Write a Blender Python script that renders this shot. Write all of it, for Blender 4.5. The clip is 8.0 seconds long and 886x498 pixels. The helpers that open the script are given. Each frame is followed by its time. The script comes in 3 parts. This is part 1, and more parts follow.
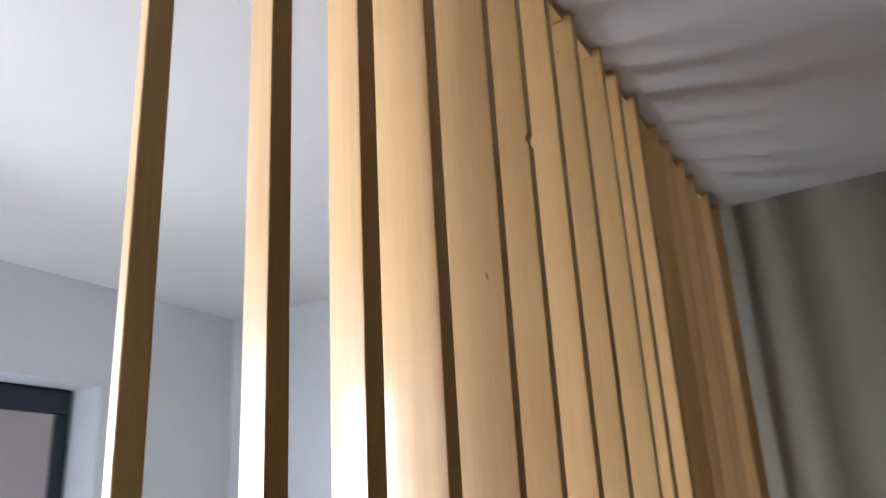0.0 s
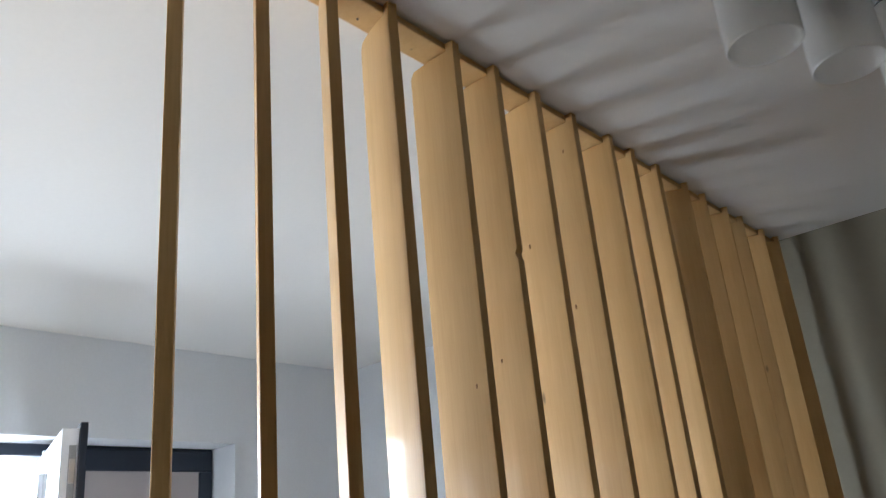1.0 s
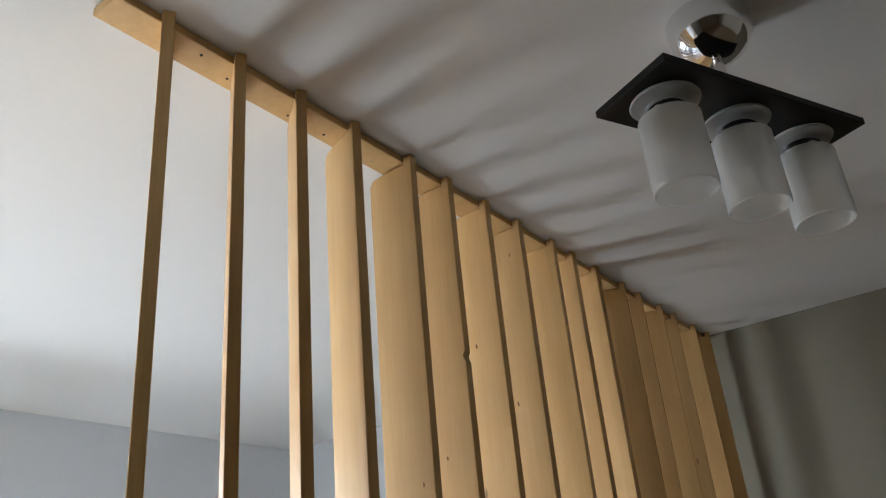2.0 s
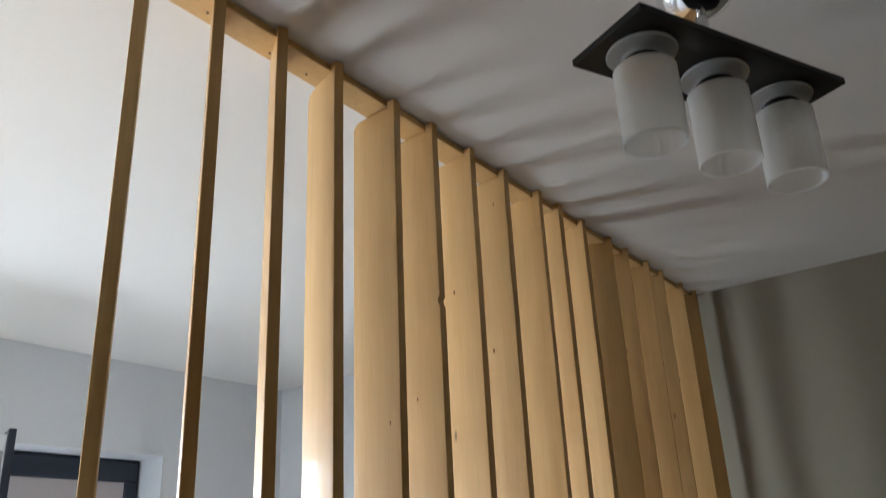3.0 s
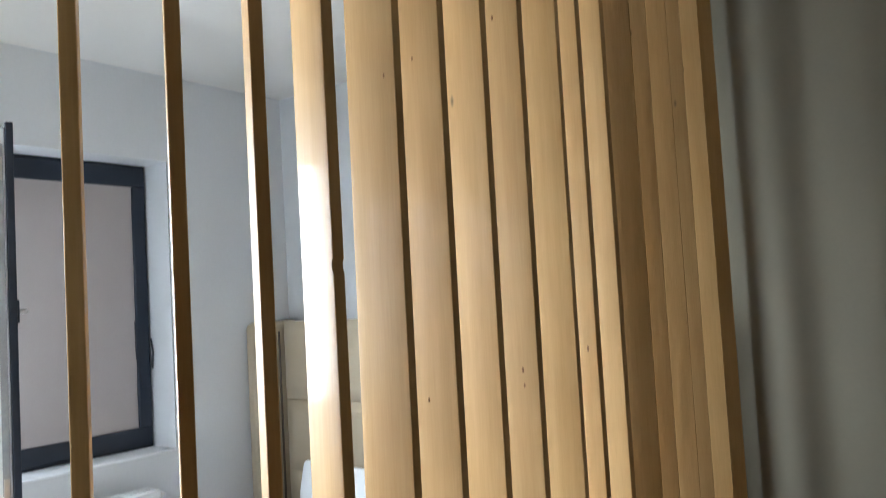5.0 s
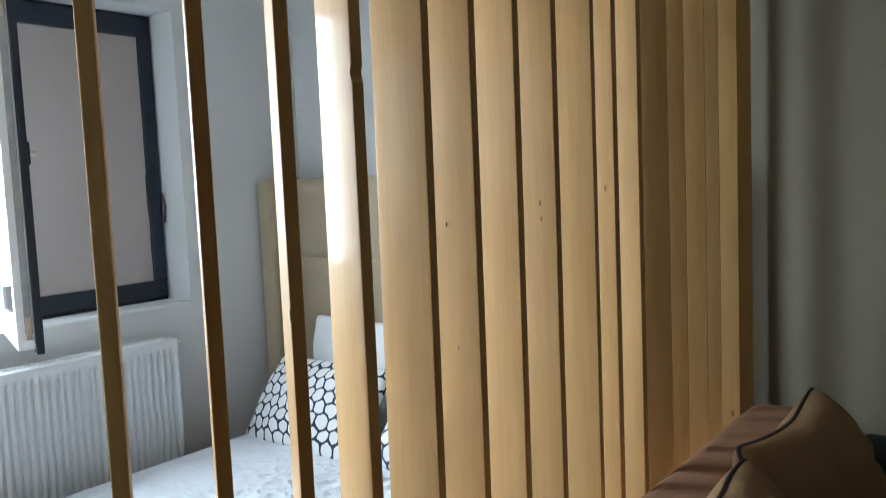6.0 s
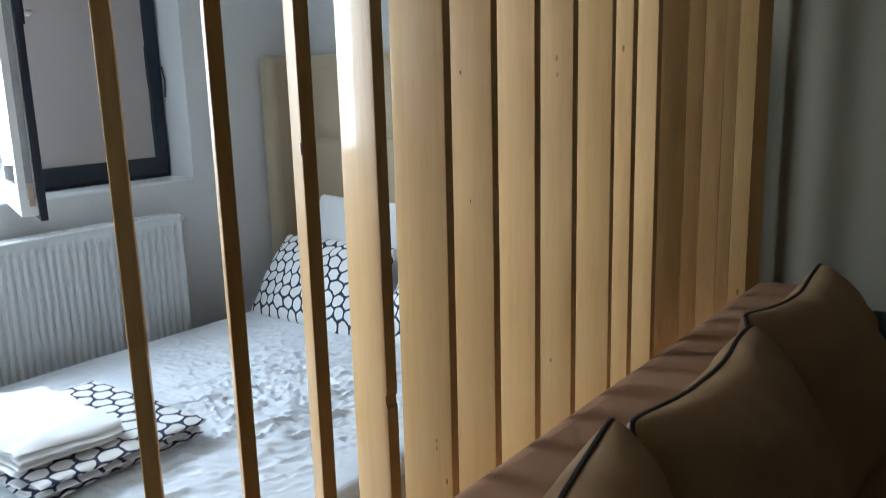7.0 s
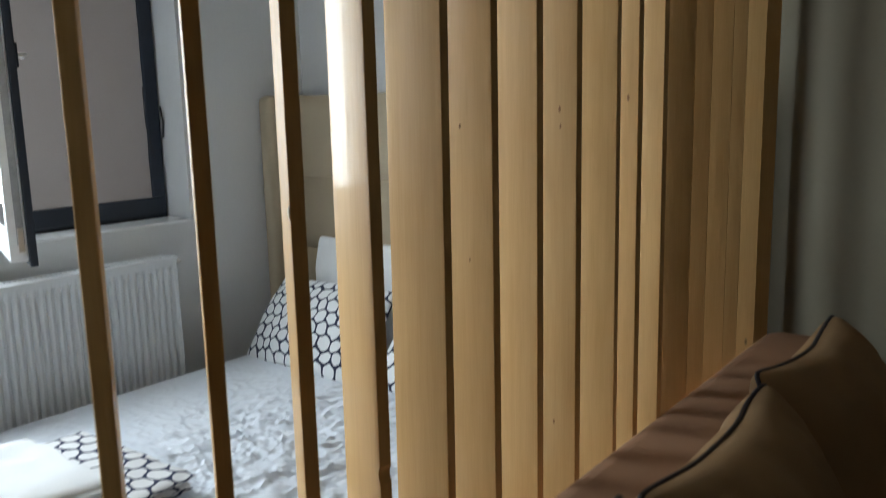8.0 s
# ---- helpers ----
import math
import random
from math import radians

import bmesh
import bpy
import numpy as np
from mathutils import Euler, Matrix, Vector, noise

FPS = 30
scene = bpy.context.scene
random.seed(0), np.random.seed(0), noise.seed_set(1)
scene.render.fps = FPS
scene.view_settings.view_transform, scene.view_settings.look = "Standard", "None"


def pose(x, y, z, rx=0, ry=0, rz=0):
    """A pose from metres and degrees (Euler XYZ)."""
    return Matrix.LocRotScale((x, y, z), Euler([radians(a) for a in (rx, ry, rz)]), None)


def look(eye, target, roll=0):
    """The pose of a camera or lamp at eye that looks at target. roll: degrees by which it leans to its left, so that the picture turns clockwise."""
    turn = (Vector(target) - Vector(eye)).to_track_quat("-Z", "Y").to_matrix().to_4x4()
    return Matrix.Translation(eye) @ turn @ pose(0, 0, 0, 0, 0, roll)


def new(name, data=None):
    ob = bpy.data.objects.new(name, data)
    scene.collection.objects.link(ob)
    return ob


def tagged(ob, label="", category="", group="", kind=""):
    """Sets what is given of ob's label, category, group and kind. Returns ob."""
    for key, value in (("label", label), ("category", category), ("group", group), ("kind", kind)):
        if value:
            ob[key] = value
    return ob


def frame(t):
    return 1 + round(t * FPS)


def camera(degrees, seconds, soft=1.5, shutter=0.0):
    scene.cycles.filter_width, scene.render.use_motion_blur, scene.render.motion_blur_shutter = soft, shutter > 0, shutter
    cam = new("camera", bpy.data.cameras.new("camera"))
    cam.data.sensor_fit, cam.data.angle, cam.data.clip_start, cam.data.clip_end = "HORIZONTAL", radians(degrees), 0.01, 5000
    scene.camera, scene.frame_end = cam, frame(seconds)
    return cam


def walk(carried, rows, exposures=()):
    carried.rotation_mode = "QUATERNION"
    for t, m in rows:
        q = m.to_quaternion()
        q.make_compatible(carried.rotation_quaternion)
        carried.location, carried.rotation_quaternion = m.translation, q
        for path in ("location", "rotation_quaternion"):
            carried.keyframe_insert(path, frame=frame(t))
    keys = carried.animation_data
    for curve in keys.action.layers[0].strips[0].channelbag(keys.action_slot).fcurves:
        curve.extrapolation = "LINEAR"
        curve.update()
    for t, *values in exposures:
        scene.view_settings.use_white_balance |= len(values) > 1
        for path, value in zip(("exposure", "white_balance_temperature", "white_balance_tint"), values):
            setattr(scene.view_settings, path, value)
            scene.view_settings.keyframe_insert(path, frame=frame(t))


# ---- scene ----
cam = camera(57.47, 8.0, soft=1.0, shutter=0.4)
PATH = [
    (0.0, (0.4225, -0.356, 1.640), (-0.0405, 0.4677, 1.9690), -3.27),
    (0.2, (0.504, -0.366, 1.676), (-0.0323, 0.4074, 2.0147), -2.23),
    (0.5, (0.653, -0.387, 1.692), (0.0492, 0.3380, 2.0228), -2.49),
    (1.0, (0.764, -0.460, 1.707), (0.1699, 0.2636, 2.0585), -5.54),
    (1.5, (0.792, -0.544, 1.726), (0.2760, 0.2148, 2.1235), -6.28),
    (1.7, (0.804, -0.560, 1.729), (0.2914, 0.1851, 2.1548), -5.93),
    (2.8, (0.885, -0.539, 1.722), (0.3500, 0.2091, 2.1143), -3.08),
    (3.0, (0.878, -0.530, 1.708), (0.3381, 0.2259, 2.0786), -2.86),
    (3.5, (0.867, -0.516, 1.680), (0.3143, 0.2609, 1.9808), -2.96),
    (4.0, (0.861, -0.497, 1.656), (0.2935, 0.2968, 1.8741), -2.90),
    (4.5, (0.855, -0.488, 1.619), (0.2679, 0.3092, 1.7594), -3.04),
    (5.0, (0.839, -0.472, 1.578), (0.2439, 0.3296, 1.6348), -3.20),
    (5.2, (0.838, -0.471, 1.560), (0.2367, 0.3280, 1.5804), -3.18),
    (6.3, (0.794, -0.467, 1.450), (0.1890, 0.3197, 1.3315), -2.07),
    (6.5, (0.790, -0.467, 1.436), (0.1855, 0.3170, 1.2959), -1.90),
    (7.0, (0.774, -0.465, 1.387), (0.1742, 0.3079, 1.1776), -1.61),
    (7.5, (0.755, -0.465, 1.377), (0.1566, 0.3025, 1.1485), -1.58),
    (8.0, (0.737, -0.404, 1.420), (0.1313, 0.3737, 1.2497), -1.38),
]
walk(cam, [(t, look(eye, aim, roll)) for t, eye, aim, roll in PATH],
     exposures=[(0.0, 0.52, 5800, 17), (0.5, 0.28, 5750, 10), (1.5, 0.27, 5950, 10), (3.0, 0.37, 6000, 10), (4.5, 0.46, 5950, 8),
                (5.2, 0.44, 5900, 7), (6.3, -0.12, 5800, 4), (7.0, -0.23, 5700, 4), (7.5, -0.26, 5800, 4), (8.0, -0.50, 6200, 5)])






# ---------------------------------------------------------------- light
H = 2.60            # ceiling height
WX = -2.18          # inner face of the window wall
YN = 2.285          # inner face of the headboard wall
YS = -3.20          # wall behind the camera
XE = 4.20           # wall of the living side

world = bpy.data.worlds.new("world")
scene.world = world
world.use_nodes = True
wn = world.node_tree.nodes
wl = world.node_tree.links
sky = wn.new("ShaderNodeTexSky")
sky.sky_type = "NISHITA"
sky.sun_disc = False
sky.sun_elevation = radians(42)
sky.sun_rotation = radians(90)
haze = wn.new("ShaderNodeHueSaturation")
haze.inputs["Saturation"].default_value = 0.3
wl.new(sky.outputs[0], haze.inputs["Color"])
wl.new(haze.outputs[0], wn["Background"].inputs[0])
wn["Background"].inputs[1].default_value = 0.15

sun_data = bpy.data.lights.new("sun", "SUN")
sun_data.energy, sun_data.angle, sun_data.color = 1.2, radians(12), (1.0, 0.96, 0.9)
sun = new("sun", sun_data)
sun.matrix_world = look((8, 0, 8), (0, 0, 0))

sky_data = bpy.data.lights.new("window_skylight", "AREA")
sky_data.shape, sky_data.size, sky_data.size_y = "RECTANGLE", 4.4, 3.4
sky_data.energy, sky_data.color = 1300, (0.89, 0.95, 1.0)
sky_lamp = new("window_skylight", sky_data)
sky_lamp.matrix_world = look((-3.6, -0.75, 2.56), (-1.2, -0.70, 1.72))


# ---------------------------------------------------------------- materials
def material(name, base, rough=0.6, vary=0.12, scale=6.0, fine=60.0, bump=0.15, metal=0.0, coat=0.0,
             stretch=(1, 1, 1), transmission=0.0, specular=0.5, depth=0.004, sheen=0.0):
    m = bpy.data.materials.new(name)
    m.use_nodes = True
    n, l = m.node_tree.nodes, m.node_tree.links
    b = n["Principled BSDF"]
    tc = n.new("ShaderNodeTexCoord")
    mp = n.new("ShaderNodeMapping")
    mp.inputs["Scale"].default_value = stretch
    l.new(tc.outputs["Object"], mp.inputs[0])
    big, small = n.new("ShaderNodeTexNoise"), n.new("ShaderNodeTexNoise")
    big.inputs["Scale"].default_value, small.inputs["Scale"].default_value = scale, fine
    big.inputs["Detail"].default_value, small.inputs["Detail"].default_value = 4, 5
    for q in (big, small):
        l.new(mp.outputs[0], q.inputs["Vector"])
    add = n.new("ShaderNodeMath")
    add.operation = "ADD"
    l.new(big.outputs["Fac"], add.inputs[0])
    l.new(small.outputs["Fac"], add.inputs[1])
    rng = n.new("ShaderNodeMapRange")
    rng.inputs["From Min"].default_value, rng.inputs["From Max"].default_value = 0.6, 1.4
    rng.inputs["To Min"].default_value, rng.inputs["To Max"].default_value = 1 - vary, 1 + vary
    l.new(add.outputs[0], rng.inputs[0])
    mul = n.new("ShaderNodeVectorMath")
    mul.operation = "SCALE"
    mul.inputs[0].default_value = base
    l.new(rng.outputs[0], mul.inputs["Scale"])
    l.new(mul.outputs[0], b.inputs["Base Color"])
    rr = n.new("ShaderNodeMapRange")
    rr.inputs["To Min"].default_value, rr.inputs["To Max"].default_value = max(0.02, rough - 0.08), min(1, rough + 0.08)
    l.new(big.outputs["Fac"], rr.inputs[0])
    l.new(rr.outputs[0], b.inputs["Roughness"])
    bp = n.new("ShaderNodeBump")
    bp.inputs["Strength"].default_value, bp.inputs["Distance"].default_value = bump, depth
    l.new(small.outputs["Fac"], bp.inputs["Height"])
    l.new(bp.outputs[0], b.inputs["Normal"])
    b.inputs["Metallic"].default_value = metal
    b.inputs["Coat Weight"].default_value = coat
    b.inputs["Coat Roughness"].default_value = 0.12
    b.inputs["Transmission Weight"].default_value = transmission
    b.inputs["Specular IOR Level"].default_value = specular
    b.inputs["Sheen Weight"].default_value = sheen
    return m


def pine_material(name, light, dark):
    """Varnished pine: long grain along z, soft growth bands, small knots, tone shifted from board to board."""
    m = bpy.data.materials.new(name)
    m.use_nodes = True
    n, l = m.node_tree.nodes, m.node_tree.links
    b = n["Principled BSDF"]
    tc, info = n.new("ShaderNodeTexCoord"), n.new("ShaderNodeObjectInfo")
    off = n.new("ShaderNodeVectorMath")
    off.operation = "MULTIPLY_ADD"
    l.new(info.outputs["Random"], off.inputs[0])
    off.inputs[1].default_value = (7.3, 3.1, 11.7)
    l.new(tc.outputs["Object"], off.inputs[2])
    mp = n.new("ShaderNodeMapping")
    mp.inputs["Scale"].default_value = (1.0, 1.0, 0.045)
    l.new(off.outputs[0], mp.inputs[0])
    bands = n.new("ShaderNodeTexNoise")
    bands.inputs["Scale"].default_value, bands.inputs["Detail"].default_value = 55, 3
    l.new(mp.outputs[0], bands.inputs["Vector"])
    fibre = n.new("ShaderNodeTexNoise")
    fibre.inputs["Scale"].default_value, fibre.inputs["Detail"].default_value = 330, 4
    l.new(mp.outputs[0], fibre.inputs["Vector"])
    patch = n.new("ShaderNodeTexNoise")
    patch.inputs["Scale"].default_value, patch.inputs["Detail"].default_value = 3.5, 2
    l.new(off.outputs[0], patch.inputs["Vector"])
    ramp = n.new("ShaderNodeValToRGB")
    ramp.color_ramp.elements[0].position, ramp.color_ramp.elements[1].position = 0.35, 0.66
    ramp.color_ramp.elements[0].color, ramp.color_ramp.elements[1].color = (*dark, 1), (*light, 1)
    mix = n.new("ShaderNodeMath")
    mix.operation = "MULTIPLY_ADD"
    mix.inputs[1].default_value, mix.inputs[2].default_value = 0.26, 0.375
    l.new(bands.outputs["Fac"], mix.inputs[0])
    mix2 = n.new("ShaderNodeMath")
    mix2.operation = "MULTIPLY_ADD"
    mix2.inputs[1].default_value = 0.20
    l.new(fibre.outputs["Fac"], mix2.inputs[0])
    l.new(mix.outputs[0], mix2.inputs[2])
    mix3 = n.new("ShaderNodeMath")
    mix3.operation = "MULTIPLY_ADD"
    mix3.inputs[1].default_value = 0.22
    l.new(patch.outputs["Fac"], mix3.inputs[0])
    sub = n.new("ShaderNodeMath")
    sub.operation = "SUBTRACT"
    sub.inputs[1].default_value = 0.17
    l.new(mix2.outputs[0], sub.inputs[0])
    l.new(sub.outputs[0], mix3.inputs[2])
    l.new(mix3.outputs[0], ramp.inputs[0])
    # knots
    kmap = n.new("ShaderNodeMapping")
    kmap.inputs["Scale"].default_value = (9, 9, 3.2)
    l.new(off.outputs[0], kmap.inputs[0])
    vor = n.new("ShaderNodeTexVoronoi")
    vor.inputs["Scale"].default_value = 1.0
    l.new(kmap.outputs[0], vor.inputs["Vector"])
    kr = n.new("ShaderNodeMapRange")
    kr.inputs["From Min"].default_value, kr.inputs["From Max"].default_value = 0.018, 0.05
    kr.inputs["To Min"].default_value, kr.inputs["To Max"].default_value = 0.25, 1.0
    l.new(vor.outputs["Distance"], kr.inputs[0])
    tone = n.new("ShaderNodeMapRange")
    tone.inputs["To Min"].default_value, tone.inputs["To Max"].default_value = 0.92, 1.08
    l.new(info.outputs["Random"], tone.inputs[0])
    both = n.new("ShaderNodeMath")
    both.operation = "MULTIPLY"
    l.new(kr.outputs[0], both.inputs[0])
    l.new(tone.outputs[0], both.inputs[1])
    sc = n.new("ShaderNodeVectorMath")
    sc.operation = "SCALE"
    l.new(ramp.outputs["Color"], sc.inputs[0])
    l.new(both.outputs[0], sc.inputs["Scale"])
    l.new(sc.outputs[0], b.inputs["Base Color"])
    rr = n.new("ShaderNodeMapRange")
    rr.inputs["To Min"].default_value, rr.inputs["To Max"].default_value = 0.40, 0.60
    l.new(fibre.outputs["Fac"], rr.inputs[0])
    l.new(rr.outputs[0], b.inputs["Roughness"])
    b.inputs["Coat Weight"].default_value = 0.22
    b.inputs["Specular IOR Level"].default_value = 0.2
    b.inputs["Coat IOR"].default_value = 1.5
    b.inputs["Coat Roughness"].default_value = 0.05
    bp = n.new("ShaderNodeBump")
    bp.inputs["Strength"].default_value, bp.inputs["Distance"].default_value = 0.22, 0.0015
    l.new(fibre.outputs["Fac"], bp.inputs["Height"])
    l.new(bp.outputs[0], b.inputs["Normal"])
    l.new(bp.outputs[0], b.inputs["Coat Normal"])
    return m


def hex_cloth(name, cell, thick, ground, line):
    """White cotton printed with a net of dark rounded hexagons."""
    m = bpy.data.materials.new(name)
    m.use_nodes = True
    n, l = m.node_tree.nodes, m.node_tree.links
    b = n["Principled BSDF"]
    uv = n.new("ShaderNodeUVMap")
    mp = n.new("ShaderNodeMapping")
    mp.inputs["Scale"].default_value = (1 / cell, 1 / cell, 1)
    l.new(uv.outputs[0], mp.inputs[0])
    warp = n.new("ShaderNodeTexNoise")
    warp.inputs["Scale"].default_value = 0.7
    l.new(mp.outputs[0], warp.inputs["Vector"])

    def vec(op, x, y=None, sock=0):
        q = n.new("ShaderNodeVectorMath")
        q.operation = op
        for i, v in enumerate((x, y)):
            if v is None:
                continue
            if isinstance(v, tuple):
                q.inputs[i].default_value = v
            else:
                l.new(v, q.inputs[i])
        return q.outputs["Value" if op in ("DOT_PRODUCT", "LENGTH") else "Vector"]

    def num(op, x, y):
        q = n.new("ShaderNodeMath")
        q.operation = op
        for i, v in enumerate((x, y)):
            if isinstance(v, float):
                q.inputs[i].default_value = v
            else:
                l.new(v, q.inputs[i])
        return q.outputs[0]

    r, half = (1.0, 1.7320508, 1.0), (0.5, 0.8660254, 0.5)
    shift = vec("MULTIPLY", vec("SUBTRACT", warp.outputs["Color"], (0.5, 0.5, 0.5)), (0.7, 0.7, 0.0))
    p0 = vec("ADD", vec("ADD", mp.outputs[0], shift), (100.0, 173.20508, 0.0))
    cells = []
    for q in (p0, vec("ADD", p0, half)):
        m2 = vec("ABSOLUTE", vec("MULTIPLY", vec("SUBTRACT", vec("MODULO", q, r), half), (1.0, 1.0, 0.0)))
        side = num("MAXIMUM", vec("DOT_PRODUCT", m2, (0.5, 0.8660254, 0.0)), vec("DOT_PRODUCT", m2, (1.0, 0.0, 0.0)))
        cells.append(num("MAXIMUM", side, num("MULTIPLY", vec("LENGTH", m2), 0.945)))
    hexd = num("SUBTRACT", 0.5, num("MINIMUM", cells[0], cells[1]))
    rng = n.new("ShaderNodeMapRange")
    rng.inputs["From Min"].default_value, rng.inputs["From Max"].default_value = thick, thick + 0.03
    l.new(hexd, rng.inputs[0])
    mix = n.new("ShaderNodeMix")
    mix.data_type = "RGBA"
    mix.inputs["A"].default_value, mix.inputs["B"].default_value = (*line, 1), (*ground, 1)
    l.new(rng.outputs[0], mix.inputs["Factor"])
    l.new(mix.outputs["Result"], b.inputs["Base Color"])
    b.inputs["Roughness"].default_value = 0.85
    tc, ns = n.new("ShaderNodeTexCoord"), n.new("ShaderNodeTexNoise")
    ns.inputs["Scale"].default_value = 22
    l.new(tc.outputs["Object"], ns.inputs["Vector"])
    bp = n.new("ShaderNodeBump")
    bp.inputs["Strength"].default_value, bp.inputs["Distance"].default_value = 0.35, 0.01
    l.new(ns.outputs["Fac"], bp.inputs["Height"])
    l.new(bp.outputs[0], b.inputs["Normal"])
    return m


PINE = pine_material("varnished_pine", (0.73, 0.482, 0.207), (0.58, 0.335, 0.115))
KNOT = material("pine_knot", (0.34, 0.18, 0.07), 0.6, 0.25, 40, 200, 0.2, specular=0.2)
RAW_PINE = material("raw_pine", (0.90, 0.82, 0.66), 0.7, 0.1, 40, 200, 0.3)
PLASTER = material("wall_paint", (0.70, 0.71, 0.715), 0.75, 0.03, 2.0, 90, 0.12, depth=0.002)
# beige set well below the wall's own tone, so dimness sits in the colour
SHADED_PLASTER = material("shaded_wall_paint", (0.235, 0.210, 0.152), 0.75, 0.03, 2.0, 90, 0.12, depth=0.002)
CEILING = material("ceiling_paint", (0.76, 0.737, 0.69), 0.8, 0.02, 1.5, 80, 0.10, depth=0.002)
DUSK_PLASTER = material("cream_wall_paint", (0.54, 0.48, 0.385), 0.8, 0.05, 2.0, 90, 0.12, depth=0.002)
FLOOR = material("laminate", (0.36, 0.27, 0.175), 0.4, 0.2, 3.0, 40, 0.1, stretch=(6, 1, 1))
ANTHRACITE = material("anthracite_foil", (0.011, 0.018, 0.032), 0.5, 0.12, 5, 220, 0.12, depth=0.001)
WHITE_PVC = material("white_pvc", (0.82, 0.83, 0.84), 0.3, 0.03, 4, 120, 0.05, depth=0.001)
BLIND = material("blind_fabric", (0.41, 0.365, 0.345), 0.9, 0.06, 3, 300, 0.2, depth=0.001)
STEEL = material("steel", (0.62, 0.60, 0.57), 0.32, 0.15, 30, 200, 0.1, metal=1.0)
ZINC = material("zinc_fitting", (0.36, 0.37, 0.38), 0.55, 0.2, 30, 200, 0.1, metal=0.2)
CHROME = material("chrome", (0.82, 0.82, 0.82), 0.08, 0.03, 6, 60, 0.02, metal=1.0)
BLACK = material("black_cord", (0.015, 0.015, 0.02), 0.6, 0.1, 10, 100, 0.1)
ENAMEL = material("radiator_enamel", (0.68, 0.69, 0.69), 0.32, 0.02, 4, 90, 0.04, depth=0.001)
SHEET = material("white_sheet", (0.80, 0.845, 0.92), 0.85, 0.04, 5, 300, 0.25, depth=0.002, sheen=0.2)
WHITE_COTTON = material("white_cotton", (0.80, 0.81, 0.82), 0.88, 0.05, 6, 260, 0.5, depth=0.002, sheen=0.2)
LINEN = material("beige_upholstery", (0.43, 0.355, 0.245), 0.8, 0.07, 5, 420, 0.35, depth=0.002, sheen=0.2)
SEAM = material("dark_seam", (0.10, 0.08, 0.06), 0.8, 0.1, 10, 100, 0.1)
SOFA = material("brown_sofa_fabric", (0.32, 0.18, 0.105), 0.85, 0.12, 6, 500, 0.4, depth=0.002, specular=0.2)
CUSHION = material("tan_cushion_fabric", (0.32, 0.205, 0.105), 0.85, 0.14, 6, 500, 0.4, depth=0.002, specular=0.2)
PIPING = material("black_piping", (0.012, 0.010, 0.016), 0.5, 0.1, 20, 300, 0.2)
GREEN = material("dark_green_cloth", (0.02, 0.035, 0.03), 0.8, 0.1, 8, 300, 0.3)
WENGE = material("wenge_veneer", (0.008, 0.007, 0.006), 0.5, 0.3, 8, 150, 0.15, stretch=(1, 8, 1), specular=0.25)
FROSTED = material("frosted_glass", (0.98, 0.98, 0.96), 0.45, 0.02, 4, 60, 0.02, transmission=0.82, specular=0.4)
FROSTED.node_tree.nodes["Principled BSDF"].inputs["IOR"].default_value = 1.18
GROUND = material("pale_concrete", (0.45, 0.44, 0.42), 0.9, 0.15, 0.3, 4, 0.2)
HEX = hex_cloth("hexagon_cotton", 0.058, 0.06, (0.80, 0.81, 0.82), (0.020, 0.026, 0.06))
HEX_WIDE = hex_cloth("hexagon_cotton_wide", 0.062, 0.06, (0.82, 0.82, 0.83), (0.020, 0.028, 0.075))
GLASS = bpy.data.materials.new("clear_glass")
GLASS.use_nodes = True
_g = GLASS.node_tree.nodes["Principled BSDF"]
_g.inputs["Transmission Weight"].default_value, _g.inputs["Roughness"].default_value, _g.inputs["IOR"].default_value = 1.0, 0.0, 1.45


# ---------------------------------------------------------------- mesh helpers
def mesh_of(name, bm, mat, smooth=True):
    me = bpy.data.meshes.new(name)
    bmesh.ops.recalc_face_normals(bm, faces=bm.faces[:])
    for f in bm.faces:
        f.smooth = smooth
    if smooth:
        # flat faces stay flat beside their rounded arrises
        size = {f: f.calc_area() for f in bm.faces}
        for e in bm.edges:
            if len(e.link_faces) == 2:
                turn = e.calc_face_angle(0.0)
                a, b = size[e.link_faces[0]], size[e.link_faces[1]]
                e.smooth = not (turn > radians(38) or (turn > radians(8) and max(a, b) > 6 * min(a, b)))
    bm.to_mesh(me)
    bm.free()
    me.materials.append(mat)
    return me


def part(name, bm, mat, parent=None, label="", at=None, smooth=True):
    ob = new(name, mesh_of(name, bm, mat, smooth))
    if parent is not None:
        ob.parent = parent
    if at is not None:
        ob.matrix_basis = at
    if label:
        tagged(ob, label)
    return ob


def thing(name, label, category, at=None, group="", kind=""):
    ob = new(name)
    if at is not None:
        ob.matrix_basis = at
    return tagged(ob, label, category, group, kind)


def add_box(bm, x0, x1, y0, y1, z0, z1, bevel=0.0, seg=2):
    v = [bm.verts.new((x, y, z)) for z in (z0, z1) for x, y in ((x0, y0), (x1, y0), (x1, y1), (x0, y1))]
    fs = [bm.faces.new([v[i] for i in q]) for q in
          ((3, 2, 1, 0), (4, 5, 6, 7), (0, 1, 5, 4), (1, 2, 6, 5), (2, 3, 7, 6), (3, 0, 4, 7))]
    if bevel:
        es = list({e for f in fs for e in f.edges})
        bmesh.ops.bevel(bm, geom=es, offset=bevel, segments=seg, affect="EDGES", profile=0.5)
    return bm


def box(x0, x1, y0, y1, z0, z1, bevel=0.0, seg=2):
    return add_box(bmesh.new(), x0, x1, y0, y1, z0, z1, bevel, seg)


